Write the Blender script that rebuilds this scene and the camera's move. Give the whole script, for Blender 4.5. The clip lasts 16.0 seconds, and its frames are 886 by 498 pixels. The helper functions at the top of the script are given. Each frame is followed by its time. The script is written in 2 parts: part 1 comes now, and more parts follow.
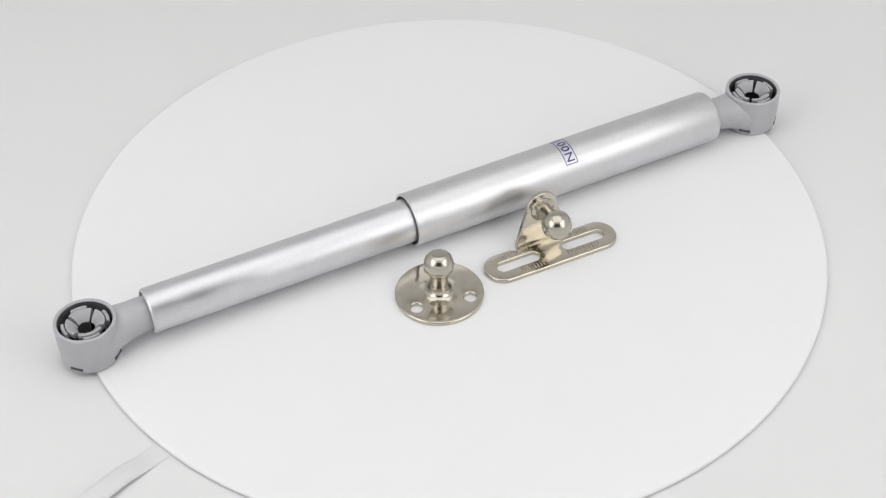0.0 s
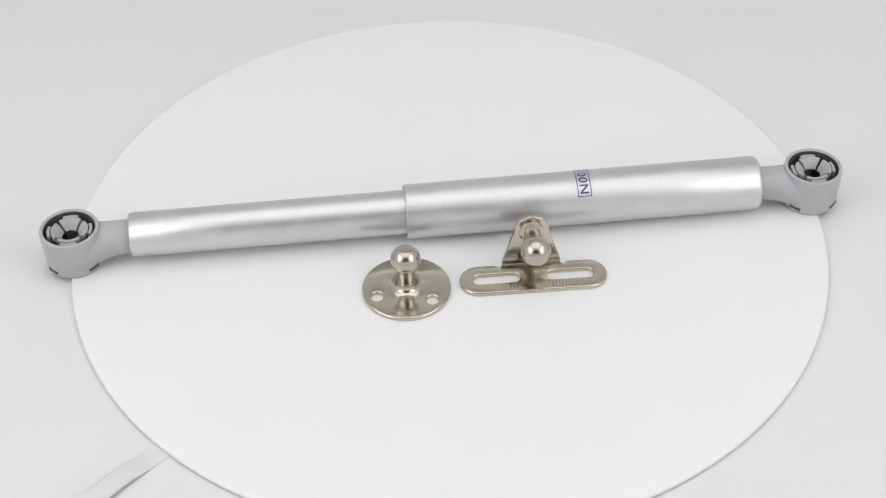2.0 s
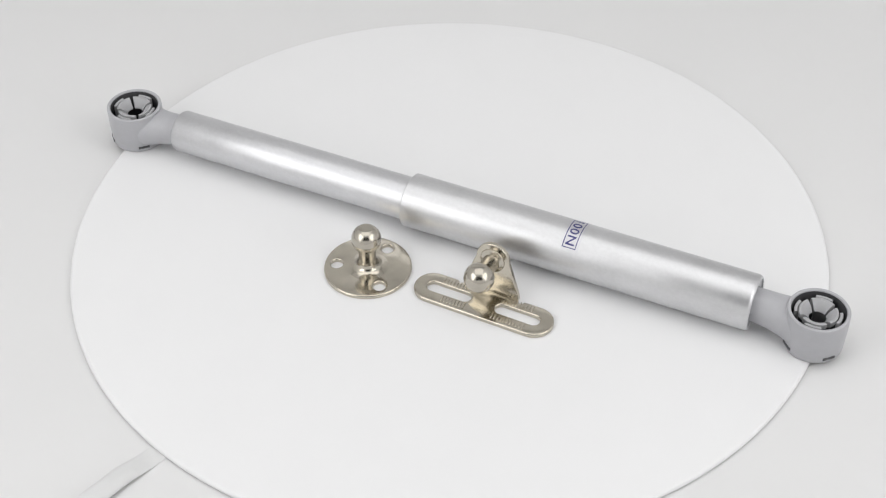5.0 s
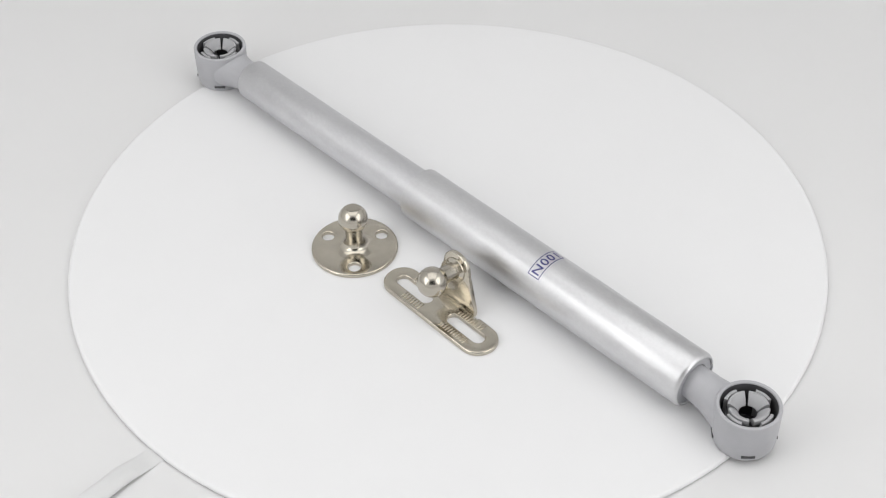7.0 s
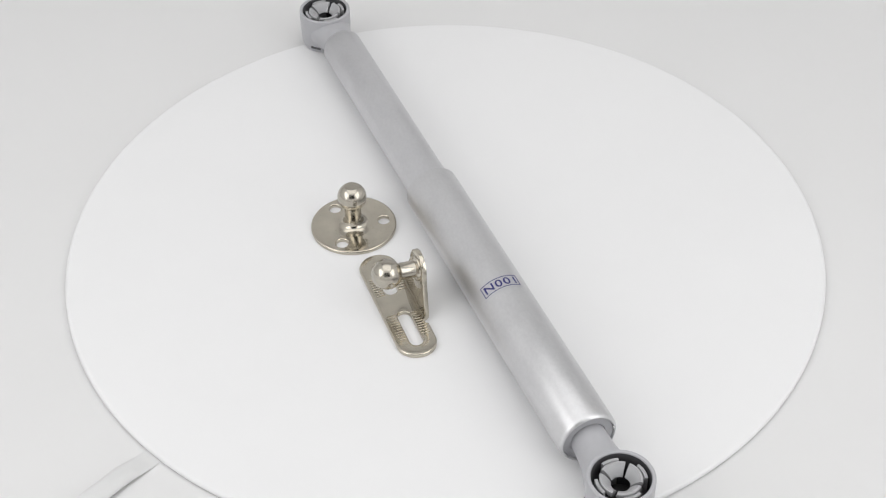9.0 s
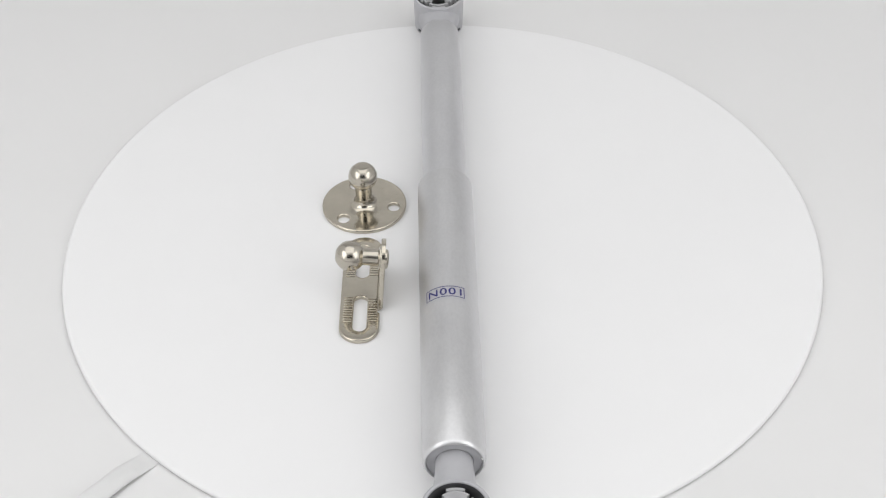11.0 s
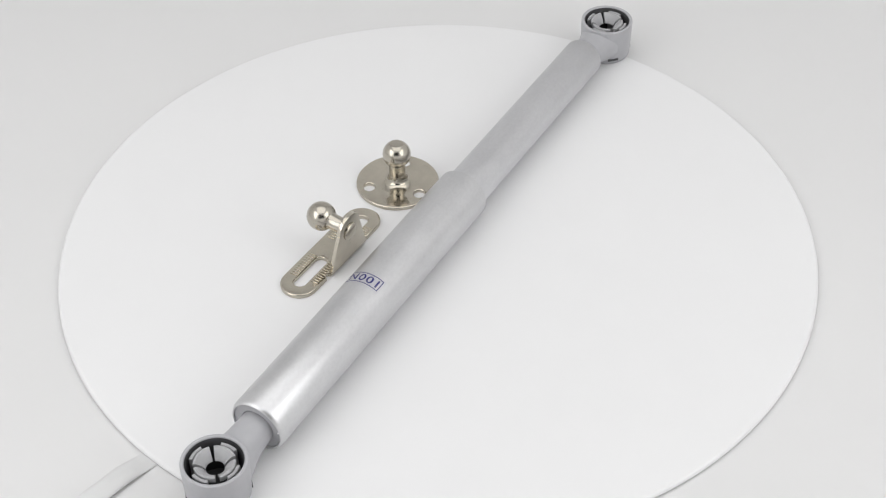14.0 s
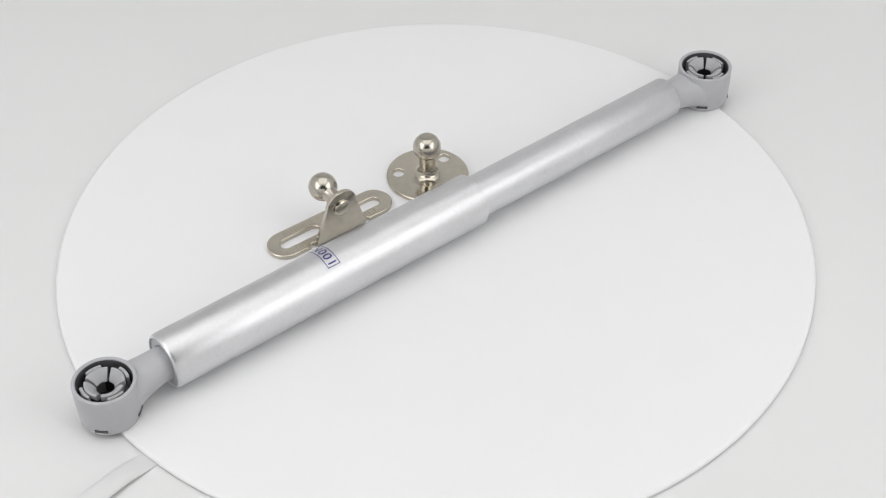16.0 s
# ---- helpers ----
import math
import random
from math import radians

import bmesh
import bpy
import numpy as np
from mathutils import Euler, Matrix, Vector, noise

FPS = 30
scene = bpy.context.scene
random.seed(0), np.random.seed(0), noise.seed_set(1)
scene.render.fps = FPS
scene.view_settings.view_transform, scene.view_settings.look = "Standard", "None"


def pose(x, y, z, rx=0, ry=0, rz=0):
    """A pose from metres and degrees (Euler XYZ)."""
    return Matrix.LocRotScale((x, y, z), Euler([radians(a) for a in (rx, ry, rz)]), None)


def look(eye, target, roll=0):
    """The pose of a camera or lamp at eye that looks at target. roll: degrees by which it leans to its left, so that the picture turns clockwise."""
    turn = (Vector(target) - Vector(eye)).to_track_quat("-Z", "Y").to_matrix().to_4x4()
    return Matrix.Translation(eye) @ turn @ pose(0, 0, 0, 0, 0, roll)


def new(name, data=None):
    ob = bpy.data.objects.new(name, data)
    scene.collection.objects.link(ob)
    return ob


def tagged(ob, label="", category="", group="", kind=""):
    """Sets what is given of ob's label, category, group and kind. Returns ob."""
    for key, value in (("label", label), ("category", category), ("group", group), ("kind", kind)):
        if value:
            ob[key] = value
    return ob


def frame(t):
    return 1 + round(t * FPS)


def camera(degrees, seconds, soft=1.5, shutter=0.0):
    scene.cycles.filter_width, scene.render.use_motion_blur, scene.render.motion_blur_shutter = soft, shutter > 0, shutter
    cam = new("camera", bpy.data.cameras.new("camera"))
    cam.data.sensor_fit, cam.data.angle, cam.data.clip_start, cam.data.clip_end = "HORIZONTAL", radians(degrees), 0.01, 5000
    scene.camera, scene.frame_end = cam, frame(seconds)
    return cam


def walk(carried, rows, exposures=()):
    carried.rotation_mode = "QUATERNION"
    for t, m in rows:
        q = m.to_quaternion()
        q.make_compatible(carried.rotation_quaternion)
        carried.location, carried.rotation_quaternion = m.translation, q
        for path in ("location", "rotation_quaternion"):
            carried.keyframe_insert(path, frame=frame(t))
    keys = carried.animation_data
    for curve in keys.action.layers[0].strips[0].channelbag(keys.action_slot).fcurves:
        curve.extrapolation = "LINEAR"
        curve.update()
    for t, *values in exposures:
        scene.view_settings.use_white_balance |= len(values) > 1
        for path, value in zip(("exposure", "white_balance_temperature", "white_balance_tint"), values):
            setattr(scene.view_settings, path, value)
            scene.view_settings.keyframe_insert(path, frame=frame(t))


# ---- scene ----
TABLE_TO_DISC = 0.0019      # height of the turning disc's top above the table
TURN = (-2.890246, -0.231138, 0.269517, -0.054183, -0.047698)            # turn of the disc in radians, powers of t / 16


def turn_at(t):
    s = t / 16.0
    return sum(k * s ** (i + 1) for i, k in enumerate(TURN))


# ---- camera: fixed on its stand ----
cam = camera(32.16, 16.0, soft=1.2)
EYE = Vector((0.0, -0.3805, TABLE_TO_DISC + 0.34264))
YAW, PITCH = radians(0.062), radians(42.626)
AIM = EYE + Vector((math.sin(YAW) * math.cos(PITCH), math.cos(YAW) * math.cos(PITCH), -math.sin(PITCH)))
walk(cam, [(0.0, look(EYE, AIM, -0.832)), (16.0, look(EYE, AIM, -0.832))], exposures=[(0.0, 0.0), (16.0, 0.0)])

# ---- light: a white photo tent with a lamp panel in its roof ----
world = bpy.data.worlds.new("room_light")
scene.world = world
world.use_nodes = True
world.node_tree.nodes["Background"].inputs["Color"].default_value = (0.93, 0.96, 1.0, 1)
world.node_tree.nodes["Background"].inputs["Strength"].default_value = 0.08


def area_lamp(name, eye, target, sx, sy, watts, colour=(1, 1, 1)):
    data = bpy.data.lights.new(name, "AREA")
    data.shape, data.size, data.size_y, data.energy, data.color = "RECTANGLE", sx, sy, watts, colour
    ob = new(name, data)
    ob.matrix_world = look(eye, target)
    return ob


area_lamp("roof_lamp", (0.0, -0.03, 0.795), (0.0, -0.03, 0.0), 0.86, 0.74, 2.03, (1.0, 0.999, 0.999))
area_lamp("side_lamp_left", (-0.40, -0.22, 0.30), (0.0, 0.0, 0.02), 0.40, 0.38, 0.91, (1.0, 0.999, 0.999))
area_lamp("side_lamp_right", (0.40, -0.22, 0.30), (0.0, 0.0, 0.02), 0.40, 0.38, 0.86, (1.0, 0.999, 0.999))


# ---- materials ----
def material(name, colour, rough, metal=0.0, vary=0.06, scale=300.0, bump=0.0, bump_scale=1500.0, stretch=(1, 1, 1), rough_vary=0.08, coat=0.0, patch=0.0):
    m = bpy.data.materials.new(name)
    m.use_nodes = True
    nt = m.node_tree
    b = nt.nodes["Principled BSDF"]
    b.inputs["Metallic"].default_value = metal
    b.inputs["Coat Weight"].default_value = coat
    tc = nt.nodes.new("ShaderNodeTexCoord")
    mp = nt.nodes.new("ShaderNodeMapping")
    mp.inputs["Scale"].default_value = stretch
    nt.links.new(tc.outputs["Object"], mp.inputs["Vector"])
    n1 = nt.nodes.new("ShaderNodeTexNoise")
    n1.inputs["Scale"].default_value, n1.inputs["Detail"].default_value = scale, 4.0
    n2 = nt.nodes.new("ShaderNodeTexNoise")
    n2.inputs["Scale"].default_value, n2.inputs["Detail"].default_value = scale * 0.12, 3.0
    for n in (n1, n2):
        nt.links.new(mp.outputs["Vector"], n.inputs["Vector"])
    add = nt.nodes.new("ShaderNodeMath")
    add.operation = "ADD"
    nt.links.new(n1.outputs["Fac"], add.inputs[0])
    nt.links.new(n2.outputs["Fac"], add.inputs[1])
    half = nt.nodes.new("ShaderNodeMapRange")
    half.inputs["From Min"].default_value, half.inputs["From Max"].default_value = 0.6, 1.4
    nt.links.new(add.outputs[0], half.inputs["Value"])
    mix = nt.nodes.new("ShaderNodeMix")
    mix.data_type = "RGBA"
    mix.inputs["A"].default_value = (*[c * (1 - vary) for c in colour], 1)
    mix.inputs["B"].default_value = (*[min(1, c * (1 + vary)) for c in colour], 1)
    nt.links.new(half.outputs["Result"], mix.inputs["Factor"])
    nt.links.new(mix.outputs["Result"], b.inputs["Base Color"])
    rr = nt.nodes.new("ShaderNodeMapRange")
    rr.inputs["To Min"].default_value, rr.inputs["To Max"].default_value = rough * (1 - rough_vary), rough * (1 + rough_vary)
    nt.links.new(half.outputs["Result"], rr.inputs["Value"])
    nt.links.new(rr.outputs["Result"], b.inputs["Roughness"])
    if bump:
        n3 = nt.nodes.new("ShaderNodeTexNoise")
        n3.inputs["Scale"].default_value, n3.inputs["Detail"].default_value = bump_scale, 2.0
        nt.links.new(mp.outputs["Vector"], n3.inputs["Vector"])
        bp = nt.nodes.new("ShaderNodeBump")
        bp.inputs["Strength"].default_value, bp.inputs["Distance"].default_value = bump, 0.0002
        height = n3.outputs["Fac"]
        if patch:
            # the relief is stronger in worn patches
            n4 = nt.nodes.new("ShaderNodeTexNoise")
            n4.inputs["Scale"].default_value, n4.inputs["Detail"].default_value = 55.0, 3.0
            nt.links.new(tc.outputs["Object"], n4.inputs["Vector"])
            mask = nt.nodes.new("ShaderNodeMapRange")
            mask.inputs["From Min"].default_value, mask.inputs["From Max"].default_value = 0.46, 0.62
            mask.inputs["To Min"].default_value, mask.inputs["To Max"].default_value = 1.0, 1.0 + patch
            nt.links.new(n4.outputs["Fac"], mask.inputs["Value"])
            mul = nt.nodes.new("ShaderNodeMath")
            mul.operation = "MULTIPLY"
            nt.links.new(height, mul.inputs[0])
            nt.links.new(mask.outputs["Result"], mul.inputs[1])
            height = mul.outputs[0]
        nt.links.new(height, bp.inputs["Height"])
        nt.links.new(bp.outputs["Normal"], b.inputs["Normal"])
    return m


SILVER = material("silver_painted_aluminium", (0.65, 0.65, 0.66), 0.39, 0.92, 0.07, 1100, 0.11, 2700, (0.7, 1, 1), 0.24, patch=3.2)
SILVER_INNER = material("silver_sliding_tube", (0.66, 0.66, 0.675), 0.38, 0.92, 0.07, 1100, 0.11, 2700, (0.7, 1, 1), 0.24, patch=3.2)
SILVER_CUT = material("bare_aluminium_edge", (0.80, 0.80, 0.80), 0.25, 1.0, 0.04, 900)
NICKEL = material("nickel_plate", (0.56, 0.52, 0.442), 0.14, 1.0, 0.10, 350, 0.12, 1100, rough_vary=0.3)
NICKEL_BRIGHT = material("polished_nickel", (0.50, 0.467, 0.405), 0.18, 1.0, 0.05, 300, 0.05, 1200, rough_vary=0.25)
PLASTIC = material("grey_nylon", (0.44, 0.44, 0.46), 0.42, 0.0, 0.04, 400, 0.06, 1200)
PLASTIC_CLIP = material("pale_grey_nylon", (0.40, 0.40, 0.41), 0.45, 0.0, 0.04, 400, 0.05, 1200)
# dark tone that stands for shade in the recesses of the end fittings
RECESS_SHADE = material("recess_shade", (0.07, 0.07, 0.073), 0.6, 0.0, 0.1, 400)
DISC_WHITE = material("white_disc", (0.825, 0.825, 0.83), 0.5, 0.0, 0.008, 60)
TABLE_WHITE = material("white_backdrop", (0.738, 0.736, 0.736), 0.7, 0.0, 0.012, 20, 0.03, 400)
WALL_WHITE = material("white_tent_cloth", (0.89, 0.889, 0.887), 0.8, 0.0, 0.012, 30, 0.03, 400)
CABLE_WHITE = material("white_cable_sheath", (0.70, 0.70, 0.70), 0.5, 0.0, 0.03, 300)
STICKER = material("clear_sticker", (0.63, 0.63, 0.65), 0.40, 0.85, 0.03, 500)
INK = material("blue_ink", (0.03, 0.03, 0.17), 0.4, 0.0, 0.08, 700)


# ---- mesh helpers: shapes are drawn in millimetres ----
def part(name, bm, mat, parent=None, label="", sharp=32.0, recalc=True):
    if recalc:
        bmesh.ops.recalc_face_normals(bm, faces=bm.faces)
    bm.transform(Matrix.Diagonal((0.001, 0.001, 0.001, 1)))
    me = bpy.data.meshes.new(name)
    bm.to_mesh(me)
    bm.free()
    me.polygons.foreach_set("use_smooth", [True] * len(me.polygons))
    me.set_sharp_from_angle(angle=radians(sharp))
    me.materials.append(mat)
    ob = new(name, me)
    ob.parent = parent
    if label:
        ob["label"] = label
    return ob


def grid_faces(bm, rings, close_u=True, close_v=False):
    """Faces between rows of points; close_u joins each ring's ends, close_v the last ring to the first."""
    vs = [[bm.verts.new(p) for p in ring] for ring in rings]
    n, m = len(vs), len(vs[0])
    for i in range(n if close_v else n - 1):
        a, b = vs[i], vs[(i + 1) % n]
        for j in range(m if close_u else m - 1):
            k = (j + 1) % m
            bm.faces.new((a[j], a[k], b[k], b[j]))
    return vs


def lathe(bm, profile, segs=64, m=None, closed=False, caps=True):
    """Turns (radius, height) rows round z; m places the result."""
    m = m or Matrix()
    rings = []
    for r, z in profile:
        rings.append([m @ Vector((max(r, 0.001) * math.cos(2 * math.pi * k / segs), max(r, 0.001) * math.sin(2 * math.pi * k / segs), z)) for k in range(segs)])
    vs = grid_faces(bm, rings, True, closed)
    if caps and not closed:
        bm.faces.new(vs[0])
        bm.faces.new(vs[-1])
    return vs


def arc_rows(cx, cz, r, a0, a1, n):
    return [(cx + r * math.cos(radians(a0 + (a1 - a0) * i / n)), cz + r * math.sin(radians(a0 + (a1 - a0) * i / n))) for i in range(n + 1)]


def box(bm, x0, x1, y0, y1, z0, z1, m=None, bevel=0.0):
    m = m or Matrix()
    made = bmesh.ops.create_cube(bm, size=1.0, matrix=m @ Matrix.Translation(((x0 + x1) / 2, (y0 + y1) / 2, (z0 + z1) / 2)) @ Matrix.Diagonal((x1 - x0, y1 - y0, z1 - z0, 1)))
    if bevel:
        edges = list({e for v in made["verts"] for e in v.link_edges})
        bmesh.ops.bevel(bm, geom=edges, offset=bevel, segments=2, affect="EDGES", profile=0.5)


ALONG_X = Matrix(((0, 0, 1, 0), (1, 0, 0, 0), (0, 1, 0, 0), (0, 0, 0, 1)))   # turns a lathe's z to x


def inset(ring, d, hole):
    """A ring moved by d into the plate's material."""
    n = len(ring)
    area = sum(ring[i][0] * ring[(i + 1) % n][1] - ring[(i + 1) % n][0] * ring[i][1] for i in range(n))
    sign = (1 if area > 0 else -1) * (-1 if hole else 1)
    out = []
    for i in range(n):
        (ax, ay), (bx, by), (cx, cy) = ring[i - 1], ring[i], ring[(i + 1) % n]
        u, v = Vector((bx - ax, by - ay)).normalized(), Vector((cx - bx, cy - by)).normalized()
        m = Vector((-u.y - v.y, u.x + v.x)).normalized()
        m *= min(1.5, 1 / max(0.3, m.dot(Vector((-u.y, u.x)))))
        out.append((bx + sign * m.x * d, by + sign * m.y * d))
    return out


def plate(bm, outline, holes, z0, z1, bevel=0.3, hole_bevel=0.3):
    """A flat plate with holes: outline and holes are rings of (x, y), with rounded rims."""
    top, bottom = [], []
    for k, ring in enumerate((outline, *holes)):
        b = hole_bevel if k else bevel
        rows = [(1, 0), (0.62, 0.08), (0.29, 0.29), (0.08, 0.62), (0, 1)]
        levels = [(b * a, z1 - b * h) for a, h in rows] + [(0.3 * b * a, z0 + 0.3 * b * h) for a, h in reversed(rows)]
        loops = [[bm.verts.new((x, y, z)) for x, y in inset(ring, d, k > 0)] for d, z in levels]
        n = len(ring)
        for a, c in zip(loops, loops[1:]):
            for i in range(n):
                bm.faces.new((a[i], a[(i + 1) % n], c[(i + 1) % n], c[i]))
        for loop, keep in ((loops[0], top), (loops[-1], bottom)):
            keep += [bm.edges.get((loop[i], loop[(i + 1) % n])) for i in range(n)]
    for edges, nz in ((top, 1), (bottom, -1)):
        bmesh.ops.triangle_fill(bm, use_beauty=True, use_dissolve=False, edges=edges, normal=(0, 0, nz))


def circle(cx, cy, r, n=28):
    return [(cx + r * math.cos(2 * math.pi * k / n), cy + r * math.sin(2 * math.pi * k / n)) for k in range(n)]


def stadium(x0, x1, y, r, n=12):
    """A slot from x0 to x1 with round ends of radius r."""
    pts = [(x1 - r + r * math.cos(a), y + r * math.sin(a)) for a in (radians(-90 + 180 * k / n) for k in range(n + 1))]
    return pts + [(x0 + r + r * math.cos(a), y + r * math.sin(a)) for a in (radians(90 + 180 * k / n) for k in range(n + 1))]


def thing(name, label, category, kind="", group=""):
    return tagged(new(name), label, category, group, kind)


# ---- the tent round the table ----
def structure(name, bm, mat, label, category):
    return tagged(part(name, bm, mat), label, category, kind="structure")


def build_tent():
    bm = bmesh.new()
    # table sheet that sweeps up into the back wall
    prof = [(-1500, 0), (-600, 0), (0, 0), (350, 0)] + [(350 + 200 * math.sin(radians(a)), 200 - 200 * math.cos(radians(a))) for a in range(10, 91, 10)] + [(550, 800)]
    rings = [[(x, y, z) for y, z in prof] for x in (-1500, -460, 0, 460, 1500)]
    vs = grid_faces(bm, rings, False)
    bmesh.ops.recalc_face_normals(bm, faces=bm.faces)
    ext = bmesh.ops.extrude_face_region(bm, geom=list(bm.faces))["geom"]
    for g in ext:
        if isinstance(g, bmesh.types.BMVert):
            g.co += Vector((0, 6 if g.co.y > 400 else 0, -6))
    structure("floor", bm, TABLE_WHITE, "seamless white backdrop sheet sweeping up behind turntable", "backdrop")
    for name, x in (("wall_west", -460), ("wall_east", 460)):
        bm = bmesh.new()
        box(bm, x - 5, x + 5, -480, 545, 2, 800)
        structure(name, bm, WALL_WHITE, "plain white side wall of a photo tent", "wall")
    # unseen front wall, added; its opening puts the camera's dark reflection in the metal
    bm = bmesh.new()
    for x0, x1, z0, z1 in ((-455, -225, 2, 800), (225, 455, 2, 800), (-225, 225, 2, 200), (-225, 225, 610, 800)):
        box(bm, x0, x1, -490, -481, z0, z1)
    structure("wall_south", bm, WALL_WHITE, "unseen white front wall, its dark opening standing for the camera", "wall")
    bm = bmesh.new()
    box(bm, -465, 465, -480, 560, 803, 811)
    structure("ceiling", bm, WALL_WHITE, "plain white roof of a photo tent", "ceiling")


build_tent()

# ---- the turntable ----
DISC_C, DISC_R = (2.33, 1.25), 124.4


def build_turntable():
    top = thing("turntable", "round matt white turntable disc turning on its base", "turntable")
    bm = bmesh.new()
    prof = [(0.0, -1.0), (DISC_R - 7, -1.0), (DISC_R - 6.5, -1.5), (DISC_R - 0.4, -1.5), (DISC_R - 0.1, -1.4), (DISC_R, -1.25)] + arc_rows(DISC_R - 1.2, -1.2, 1.2, 0, 90, 8) + [(90, 0), (50, 0), (0.0, 0.0)]
    lathe(bm, prof, 192, Matrix.Translation((*DISC_C, 0)))
    part("platter", bm, DISC_WHITE, top)
    bm = bmesh.new()
    lathe(bm, [(0, -1.35), (38, -1.35), (40, -1.3), (40, -1.05), (0, -1.05)], 64)
    part("hub", bm, DISC_WHITE, top)
    base = thing("pedestal", "low round white pedestal standing under the disc", "pedestal")
    base.location = (0, 0, 0)
    bm = bmesh.new()
    lathe(bm, [(0, 0), (48, 0), (50, 0.1), (50, 0.3), (48, 0.48), (0, 0.53)], 96)
    part("housing", bm, DISC_WHITE, base)
    return top


turntable = build_turntable()


CABLE_LINE = ((-50.1, -64.4), (-71.0, -81.1), (-82.5, -90.3), (-86.6, -94.4), (-89.0, -96.9), (-100.0, -108.9), (-107.7, -118.3), (-120.5, -138.5), (-143.0, -180.0), (-181.0, -271.0), (-205.0, -483.0))


CABLE_SECTION = [(0.5 + 3.4 * math.cos(2 * math.pi * k / 24), 1.6 + 1.6 * math.sin(2 * math.pi * k / 24)) for k in range(24)]


def build_cable():
    """White lead that lies on the table and runs out from under the disc."""
    bm = bmesh.new()
    pts = []
    for (ax, ay), (bx, by) in zip(CABLE_LINE, CABLE_LINE[1:]):
        pts += [Vector((ax + (bx - ax) * k / 8, ay + (by - ay) * k / 8, 0)) for k in range(8)]
    pts.append(Vector((*CABLE_LINE[-1], 0)))
    rings = []
    for i, p in enumerate(pts):
        d = (pts[min(i + 4, len(pts) - 1)] - pts[max(i - 4, 0)]).normalized()
        s = Vector((-d.y, d.x, 0))
        rise = min(1.0, max(0.0, (p.length - 127.3) / 10.0))
        h = 0.11 + 0.75 * rise * rise * (3 - 2 * rise)        # pressed flat under the disc
        rings.append([Vector((p.x, p.y, h * z)) + s * w for w, z in CABLE_SECTION])
    vs = grid_faces(bm, rings)
    bm.faces.new(vs[0]), bm.faces.new(vs[-1])
    tagged(part("cable", bm, CABLE_WHITE), "flat white power cable lying on the backdrop", "cable")


build_cable()

# ---- the gas strut ----
STRUT_MID, STRUT_ANGLE = (1.6, 2.45), 26.8
HALF = 122.85         # half the distance between the two sockets
AXIS_Z = 9.1
R_OUT, R_IN = 9.03, 7.3


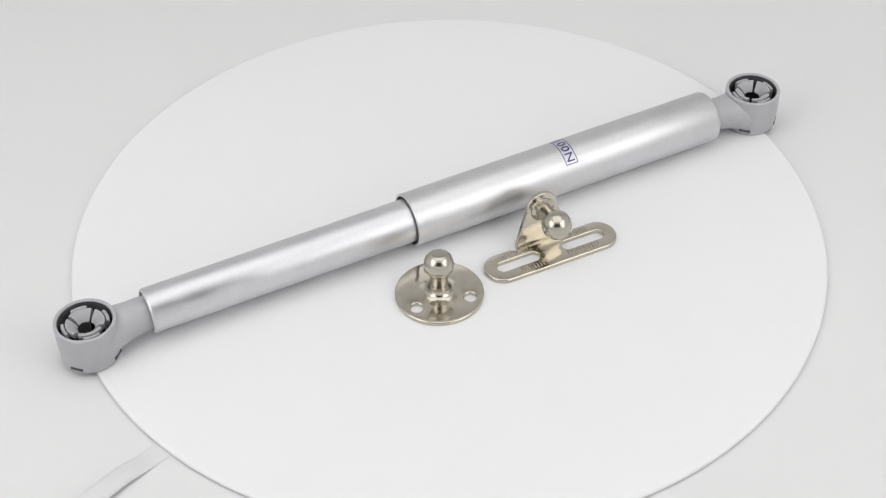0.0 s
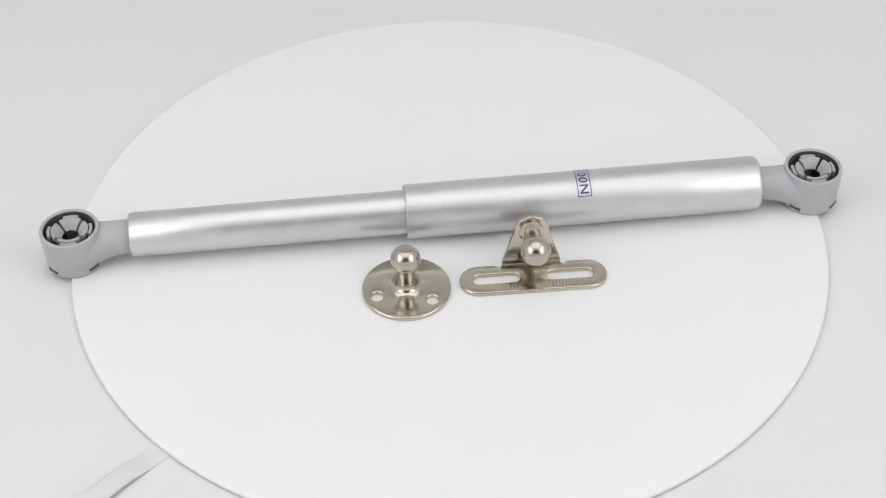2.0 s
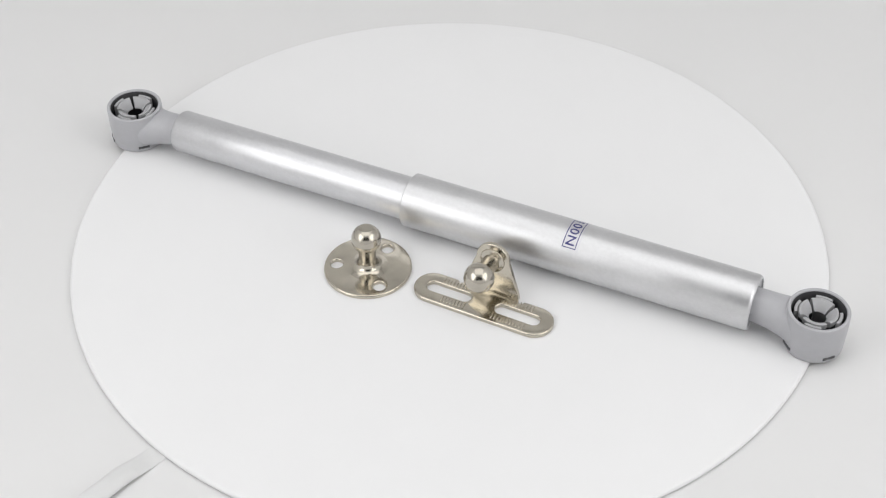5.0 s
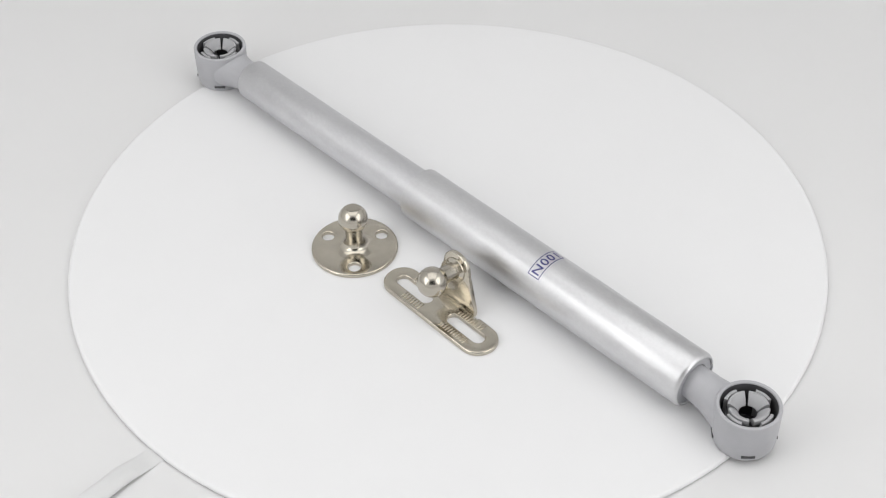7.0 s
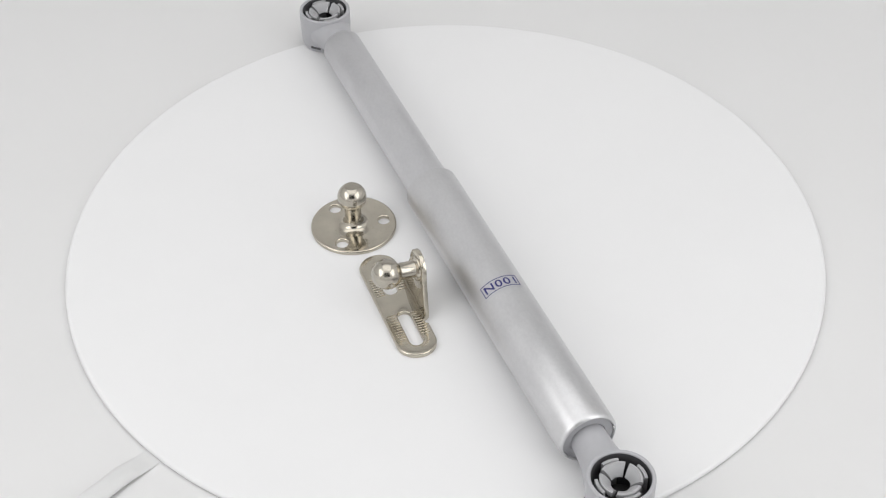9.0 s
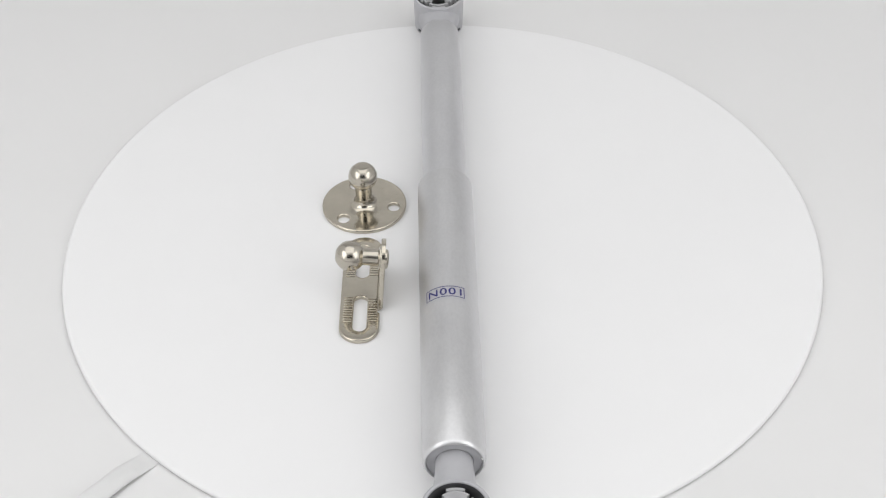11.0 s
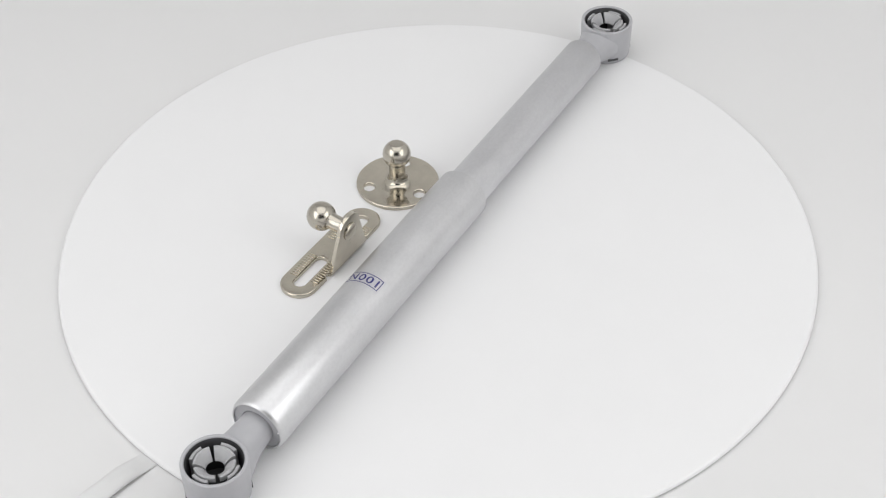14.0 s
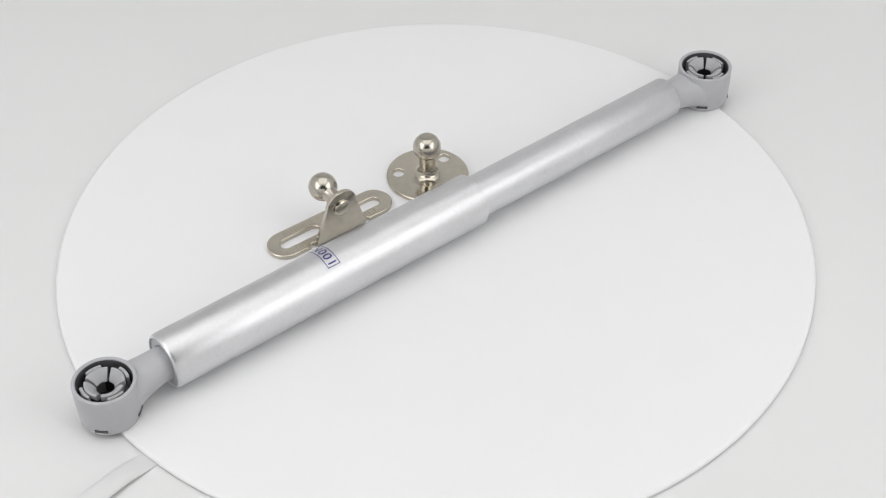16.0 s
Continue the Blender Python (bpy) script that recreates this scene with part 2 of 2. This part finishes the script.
def build_end_fitting(strut, side):
    """Grey socket housing at one end, with its stem; side -1 or +1 along the strut."""
    bm = bmesh.new()
    c = Matrix.Translation((side * HALF, 0, 0))
    ring = [(8.35, 13.9), (8.2, 13.0), (8.1, 12.2), (8.0, 0.6), (8.4, 0.0), (8.8, 0.15), (9.1, 0.7), (9.25, 1.6), (9.5, 8)] + arc_rows(9.15, 13.95, 0.4, 0, 90, 3) + arc_rows(8.7, 14.05, 0.3, 90, 180, 3)
    lathe(bm, ring, 72, c, closed=True)
    # stem: rounded sections from the housing into the tube
    rings = []
    for d, hy, hz, cz in ((0, 8.3, 6.5, 7.0), (7.2, 7.45, 6.2, 7.1), (9.0, 6.8, 6.0, 7.4), (11, 6.2, 5.8, 7.8), (13, 5.8, 5.6, 8.1), (15, 5.6, 5.45, 8.4), (17, 5.4, 5.4, 8.6), (19, 5.3, 5.3, 8.75), (26, 5.2, 5.2, 8.8)):
        ring = []
        for k in range(40):
            a = 2 * math.pi * k / 40
            y = hy * abs(math.cos(a)) ** 0.85 * (1 if math.cos(a) > 0 else -1)
            # the first section follows the housing's wall
            dx = max(d, math.sqrt(8.75 ** 2 - y * y))
            ring.append((side * (HALF - dx), y, cz + hz * math.sin(a)))
        rings.append(ring)
    vs = grid_faces(bm, rings)
    bm.faces.new(vs[-1])
    fit = part("end_fitting", bm, PLASTIC, strut, "moulded grey plastic ball socket end", sharp=40)
    # dark lining over the socket's inner wall; shade of the depth put into colour
    bm = bmesh.new()
    lathe(bm, [(8.33, 13.9), (8.18, 13.0), (8.07, 12.2), (7.97, 1.2), (0, 1.2)], 48, c, caps=False)
    part("well_shade", bm, RECESS_SHADE, fit, "dark lining that paints shade into the socket")
    for k in range(4):
        turn = c @ Matrix.Rotation(radians(90 * k), 4, "Z")
        bm = bmesh.new()
        sect = [(6.05, 13.2), (5.9, 13.6), (5.3, 13.7), (4.4, 13.1), (3.4, 12.1), (2.65, 10.9), (2.75, 10.5), (4.1, 10.6), (5.1, 11.0), (5.95, 11.9)]
        half = 38.5
        rings = [[turn @ Vector((r * math.cos(a), r * math.sin(a), z)) for r, z in sect] for a in (radians(-half + 2 * half * i / 10) for i in range(11))]
        vs = grid_faces(bm, rings)
        bm.faces.new(vs[0]), bm.faces.new(vs[-1])
        finger = part("clip_finger", bm, PLASTIC_CLIP, fit)
        bm = bmesh.new()
        sect = [(6.3, 13.2), (6.45, 13.4), (7.2, 13.4), (7.35, 13.2), (7.35, 3.0), (6.3, 3.0)]
        rings = [[turn @ Vector((r * math.cos(a), r * math.sin(a), z)) for r, z in sect] for a in (radians(-21 + 42 * i / 6) for i in range(7))]
        vs = grid_faces(bm, rings)
        bm.faces.new(vs[0]), bm.faces.new(vs[-1])
        part("clip_tab", bm, PLASTIC_CLIP, fit)
        # dark block let into the wall, standing for the shade in a moulded slot
        bm = bmesh.new()
        m = c @ Matrix.Rotation(radians(45 + 90 * k), 4, "Z")
        box(bm, 8.6, 9.40, -1.95, 1.95, 1.7, 2.6, m)
        part("slit_shade", bm, RECESS_SHADE, fit, "dark block standing for the shade in a moulded slot")
    return fit


def wrap(bm, s, a, lift):
    """Lays flat points (x along the text, y up the letters) round the outer tube."""
    for v in bm.verts:
        ang = a - v.co.x / R_OUT
        r = R_OUT + lift + v.co.z
        v.co = Vector((s + v.co.y, r * math.sin(ang), AXIS_Z + r * math.cos(ang)))


def slice_x(bm, x0, x1, n):
    for i in range(1, n):
        x = x0 + (x1 - x0) * i / n
        bmesh.ops.bisect_plane(bm, geom=bm.verts[:] + bm.edges[:] + bm.faces[:], plane_co=(x, 0, 0), plane_no=(1, 0, 0))


def flat_rect(bm, x0, x1, y0, y1, z=0.0):
    bm.faces.new([bm.verts.new(p) for p in ((x0, y0, z), (x1, y0, z), (x1, y1, z), (x0, y1, z))])


def build_label(strut):
    """Small sticker with a blue frame and the force printed across the tube."""
    s, a = 44.25, radians(-8.5)
    w, h = 13.0, 5.0
    bm = bmesh.new()
    flat_rect(bm, -w / 2 - 0.3, w / 2 + 0.3, -h / 2 - 0.2, h / 2 + 0.7)
    slice_x(bm, -w / 2 - 0.3, w / 2 + 0.3, 24)
    wrap(bm, s, a, 0.04)
    sticker = part("label", bm, STICKER, strut, "clear sticker with blue frame and lettering 100N", recalc=False)
    bm = bmesh.new()
    e, t = 0.22, 0.28
    for x0, x1, y0, y1 in ((-w / 2 + e, w / 2 - e, -h / 2 + e, -h / 2 + e + t), (-w / 2 + e, w / 2 - e, h / 2 - e - t, h / 2 - e),
                           (-w / 2 + e, -w / 2 + e + t, -h / 2 + e, h / 2 - e), (w / 2 - e - t, w / 2 - e, -h / 2 + e, h / 2 - e)):
        flat_rect(bm, x0, x1, y0, y1)
    slice_x(bm, -w / 2, w / 2, 24)
    wrap(bm, s, a, 0.07)
    part("printed_frame", bm, INK, sticker, "thin blue printed frame", recalc=False)
    curve = bpy.data.curves.new("lettering", "FONT")
    curve.body, curve.size, curve.align_x, curve.align_y = "100N", 4.3, "CENTER", "CENTER"
    curve.resolution_u, curve.offset = 4, 0.05
    curve.space_character = 1.12
    tmp = new("lettering_source", curve)
    bpy.context.view_layer.update()
    me = bpy.data.meshes.new_from_object(tmp.evaluated_get(bpy.context.evaluated_depsgraph_get()))
    bm = bmesh.new()
    bm.from_mesh(me)
    bpy.data.objects.remove(tmp)
    bpy.data.meshes.remove(me)
    xs = [v.co.x for v in bm.verts]
    ys = [v.co.y for v in bm.verts]
    for v in bm.verts:
        v.co.x = (v.co.x - (min(xs) + max(xs)) / 2) * 10.6 / (max(xs) - min(xs))
        v.co.y = (v.co.y - (min(ys) + max(ys)) / 2) * 3.0 / (max(ys) - min(ys))
    slice_x(bm, -5, 5, 24)
    wrap(bm, s, a, 0.08)
    part("lettering", bm, INK, sticker, "blue printed 100N", recalc=False)


def build_strut():
    strut = thing("gas_strut", "silver gas strut with grey plastic socket ends lying across the disc", "gas strut")
    axis = Matrix.Translation((0, 0, AXIS_Z)) @ ALONG_X
    bm = bmesh.new()
    x0, x1 = -14.4, 103.8
    lathe(bm, [(8.25, x0 + 0.1), (8.7, x0), (R_OUT, x0 + 0.3), (R_OUT, x0 + 30), (R_OUT, x1 - 30), (R_OUT, x1 - 1.4), (8.75, x1 - 0.6), (8.4, x1 - 0.1), (8.2, x1), (7.95, x1 - 0.1), (7.8, x1 - 0.4), (7.8, x1 - 4), (8.05, x1 - 6), (8.05, x0 + 10)], 96, axis, closed=True)
    tube = part("outer_tube", bm, SILVER, strut, "satin silver outer tube")
    bm = bmesh.new()
    lathe(bm, [(7.78, x1 - 0.55), (5.5, x1 - 0.55), (5.3, x1 - 0.75), (5.3, x1 - 4), (7.78, x1 - 4)], 48, axis, closed=True)
    dim = bmesh.new()
    bmesh.ops.create_uvsphere(dim, u_segments=12, v_segments=8, radius=0.36, matrix=Matrix.Translation((x1 - 0.1, 7.7, AXIS_Z + 1.6)))
    part("dimple", dim, SILVER_CUT, tube, "tiny bright crimp mark")
    part("end_plug", bm, PLASTIC, tube, "grey plug inside the tube end")
    bm = bmesh.new()
    x0, x1 = -104.0, 20.0
    lathe(bm, [(6.15, x0 + 0.3), (6.6, x0), (6.95, x0 + 0.2), (R_IN, x0 + 0.8), (R_IN, x0 + 40), (R_IN, x1), (6.2, x1)], 96, axis, closed=True)
    part("inner_tube", bm, SILVER_INNER, strut, "slimmer satin silver sliding tube")
    for side in (-1, 1):
        build_end_fitting(strut, side)
    build_label(strut)
    return strut


gas_strut = build_strut()

# ---- the round ball plate ----
BALL_PLATE_AT = (-1.0, -29.5)


def ball_rows(cz, r, z_from, flat):
    """Profile of a ball from its neck up to a small flat on top."""
    rows = []
    a0 = math.degrees(math.asin((z_from - cz) / r))
    a1 = math.degrees(math.acos(flat / r))
    for i in range(25):
        a = radians(a0 + (a1 - a0) * i / 24)
        rows.append((r * math.cos(a), cz + r * math.sin(a)))
    return rows + [(flat * 0.6, rows_top(cz, r, a1)), (0.0, rows_top(cz, r, a1))]


def rows_top(cz, r, a1):
    return cz + r * math.sin(radians(a1)) + 0.02


def build_ball_plate():
    ob = thing("ball_stud_plate", "round nickel-plated screw plate with upright ball stud", "ball stud plate")
    bm = bmesh.new()
    holes = [circle(10.2 * math.cos(radians(a)), 10.2 * math.sin(radians(a)), 2.0) for a in (-15, 105, 225)]
    plate(bm, circle(0, 0, 14.25, 96), [circle(0, 0, 3.0), *holes], 0.0, 1.3, 0.5, 0.45)
    part("base_plate", bm, NICKEL, ob, "flat round nickel plate with three holes")
    bm = bmesh.new()
    lathe(bm, [(2.6, 1.1), (6.7, 1.1), (6.7, 1.31), (6.2, 1.40), (5.6, 1.50), (5.0, 1.64), (4.4, 1.86), (3.9, 2.14), (3.5, 2.52), (3.2, 3.0), (2.95, 3.7), (2.8, 4.6), (2.6, 4.7)], 64, closed=True)
    part("collar", bm, NICKEL, ob, "flared bright collar round the stud")
    bm = bmesh.new()
    rows = [(2.75, 0.2), (2.75, 8.7), (2.86, 9.05)] + ball_rows(13.2, 4.82, 9.3, 2.1)
    lathe(bm, rows, 64)
    part("ball_stud", bm, NICKEL_BRIGHT, ob, "polished ball on a short neck")
    return ob


ball_plate = build_ball_plate()

# ---- the angle bracket with a side ball ----
BRACKET_AT, BRACKET_ANGLE = (35.6, -11.1), 25.3


# the upright leans a little outwards from its bend
LEAN = Matrix.Translation((0, 7.0, 2.0)) @ Matrix.Rotation(radians(-4.5), 4, "X") @ Matrix.Translation((0, -7.0, -2.0))


def build_bracket():
    ob = thing("angle_bracket", "nickel-plated slotted angle bracket with sideways ball stud", "bracket")
    bm = bmesh.new()
    T = 1.45
    # outline: stadium with relief notches each side of the upright
    r = 6.1
    pts = [(-23.8 + r + r * math.cos(a), r * math.sin(a)) for a in (radians(90 + 180 * k / 20) for k in range(21))]
    pts += [(23.9 - r + r * math.cos(a), r * math.sin(a)) for a in (radians(-90 + 180 * k / 20) for k in range(21))]
    pts += [(11.6, 6.1), (11.2, 5.2), (10.2, 4.9), (9.7, 5.4), (-9.7, 5.4), (-10.2, 4.9), (-11.2, 5.2), (-11.6, 6.1)]
    pts = [(x, y * 1.07 if y < 0 else y) for x, y in pts]
    plate(bm, pts, [stadium(-19.6, -4.3, -0.1, 2.15), stadium(4.3, 19.6, -0.1, 2.15)], 0.0, T, 0.5, 0.4)
    base = part("slotted_plate", bm, NICKEL, ob, "flat nickel plate with two long slots")
    # upright: bent foot, then a flat tongue with a round head
    bm = bmesh.new()
    half = [(9.6, 1.2), (9.4, 3.0), (8.6, 5.5), (7.4, 9.0), (6.2, 12.8)]
    head = [(5.6 * math.cos(a), 14.7 + 5.5 * math.sin(a)) for a in (radians(-5 + 190 * k / 24) for k in range(25))]
    outline = half + head + [(-x, z) for x, z in reversed(half)]
    plate(bm, outline, [], 0.0, T, 0.35)
    bm.transform(LEAN @ Matrix.Translation((0, 7.0, 0)) @ Matrix.Rotation(radians(90), 4, "X"))
    # bend at the foot
    rings = []
    for x in (-9.55, -5, 0, 5, 9.55):
        ring = []
        for a in range(0, 91, 15):
            ring.append((x, 4.9 + 2.1 * math.sin(radians(a)), 2.1 - 2.1 * math.cos(radians(a))))
        ring += [(x, 5.56, 2.1), (x, 5.56, 1.3), (x, 4.9, 1.3)]
        rings.append(ring)
    vs = grid_faces(bm, rings)
    bm.faces.new(vs[0]), bm.faces.new(vs[-1])
    part("upright", bm, NICKEL, ob, "upright tongue bent from the plate")
    along = LEAN @ Matrix.Translation((0.0, 0, 14.1)) @ Matrix.Rotation(radians(90), 4, "X")     # lathe z to -y
    bm = bmesh.new()
    lathe(bm, [(4.2, -5.6), (4.1, -5.2), (3.4, -4.9), (2.75, -4.7), (2.7, -4.0), (2.7, 0.0)] + ball_rows(4.1, 4.82, 0.15, 1.5), 64, along)
    part("ball_stud", bm, NICKEL_BRIGHT, ob, "polished ball on a sideways pin")
    bm = bmesh.new()
    lathe(bm, [(3.1, -6.9), (3.1, -7.35), (2.9, -7.65), (2.35, -7.9), (1.5, -8.08), (0.7, -8.14), (0, -8.15)], 40, Matrix.Translation((0, 0, -0.5)) @ along)
    part("rivet_head", bm, NICKEL, ob, "flat riveted pin end")
    # pressed ridges beside the slots, each a piece on one shared mesh
    bm = bmesh.new()
    box(bm, -0.2, 0.2, -1.45, 1.45, -0.3, 0.22, None, 0.1)
    first = part("ridge", bm, NICKEL, base)
    spots = [(x0 + step * i, y) for x0, step, y, n in ((4.9, 1.08, -3.95, 11), (5.6, 1.08, 3.75, 10), (-4.9, -1.08, -3.95, 8), (-5.6, -1.08, 3.75, 10)) for i in range(n)]
    for k, (x, y) in enumerate(spots):
        ridge = first if k == 0 else first.copy()
        if k:
            scene.collection.objects.link(ridge)
        ridge.location = (x * 0.001, y * 0.001, T * 0.001)
    return ob


angle_bracket = build_bracket()


# ---- what turns ----
def riding(at, angle):
    """Rows for a thing that rides on the disc, placed at (x, y) mm and angle in degrees when the clip starts."""
    rows = []
    for i in range(65):
        t = i * 0.25
        a = turn_at(t)
        c, s = math.cos(a), math.sin(a)
        x, y = at[0] * 0.001, at[1] * 0.001
        rows.append((t, pose(c * x - s * y, s * x + c * y, TABLE_TO_DISC, 0, 0, angle + math.degrees(a))))
    return rows


def motions():
    walk(turntable, riding((0, 0), 0))
    walk(gas_strut, riding(STRUT_MID, STRUT_ANGLE))
    walk(ball_plate, riding(BALL_PLATE_AT, 0))
    walk(angle_bracket, riding(BRACKET_AT, BRACKET_ANGLE))


motions()
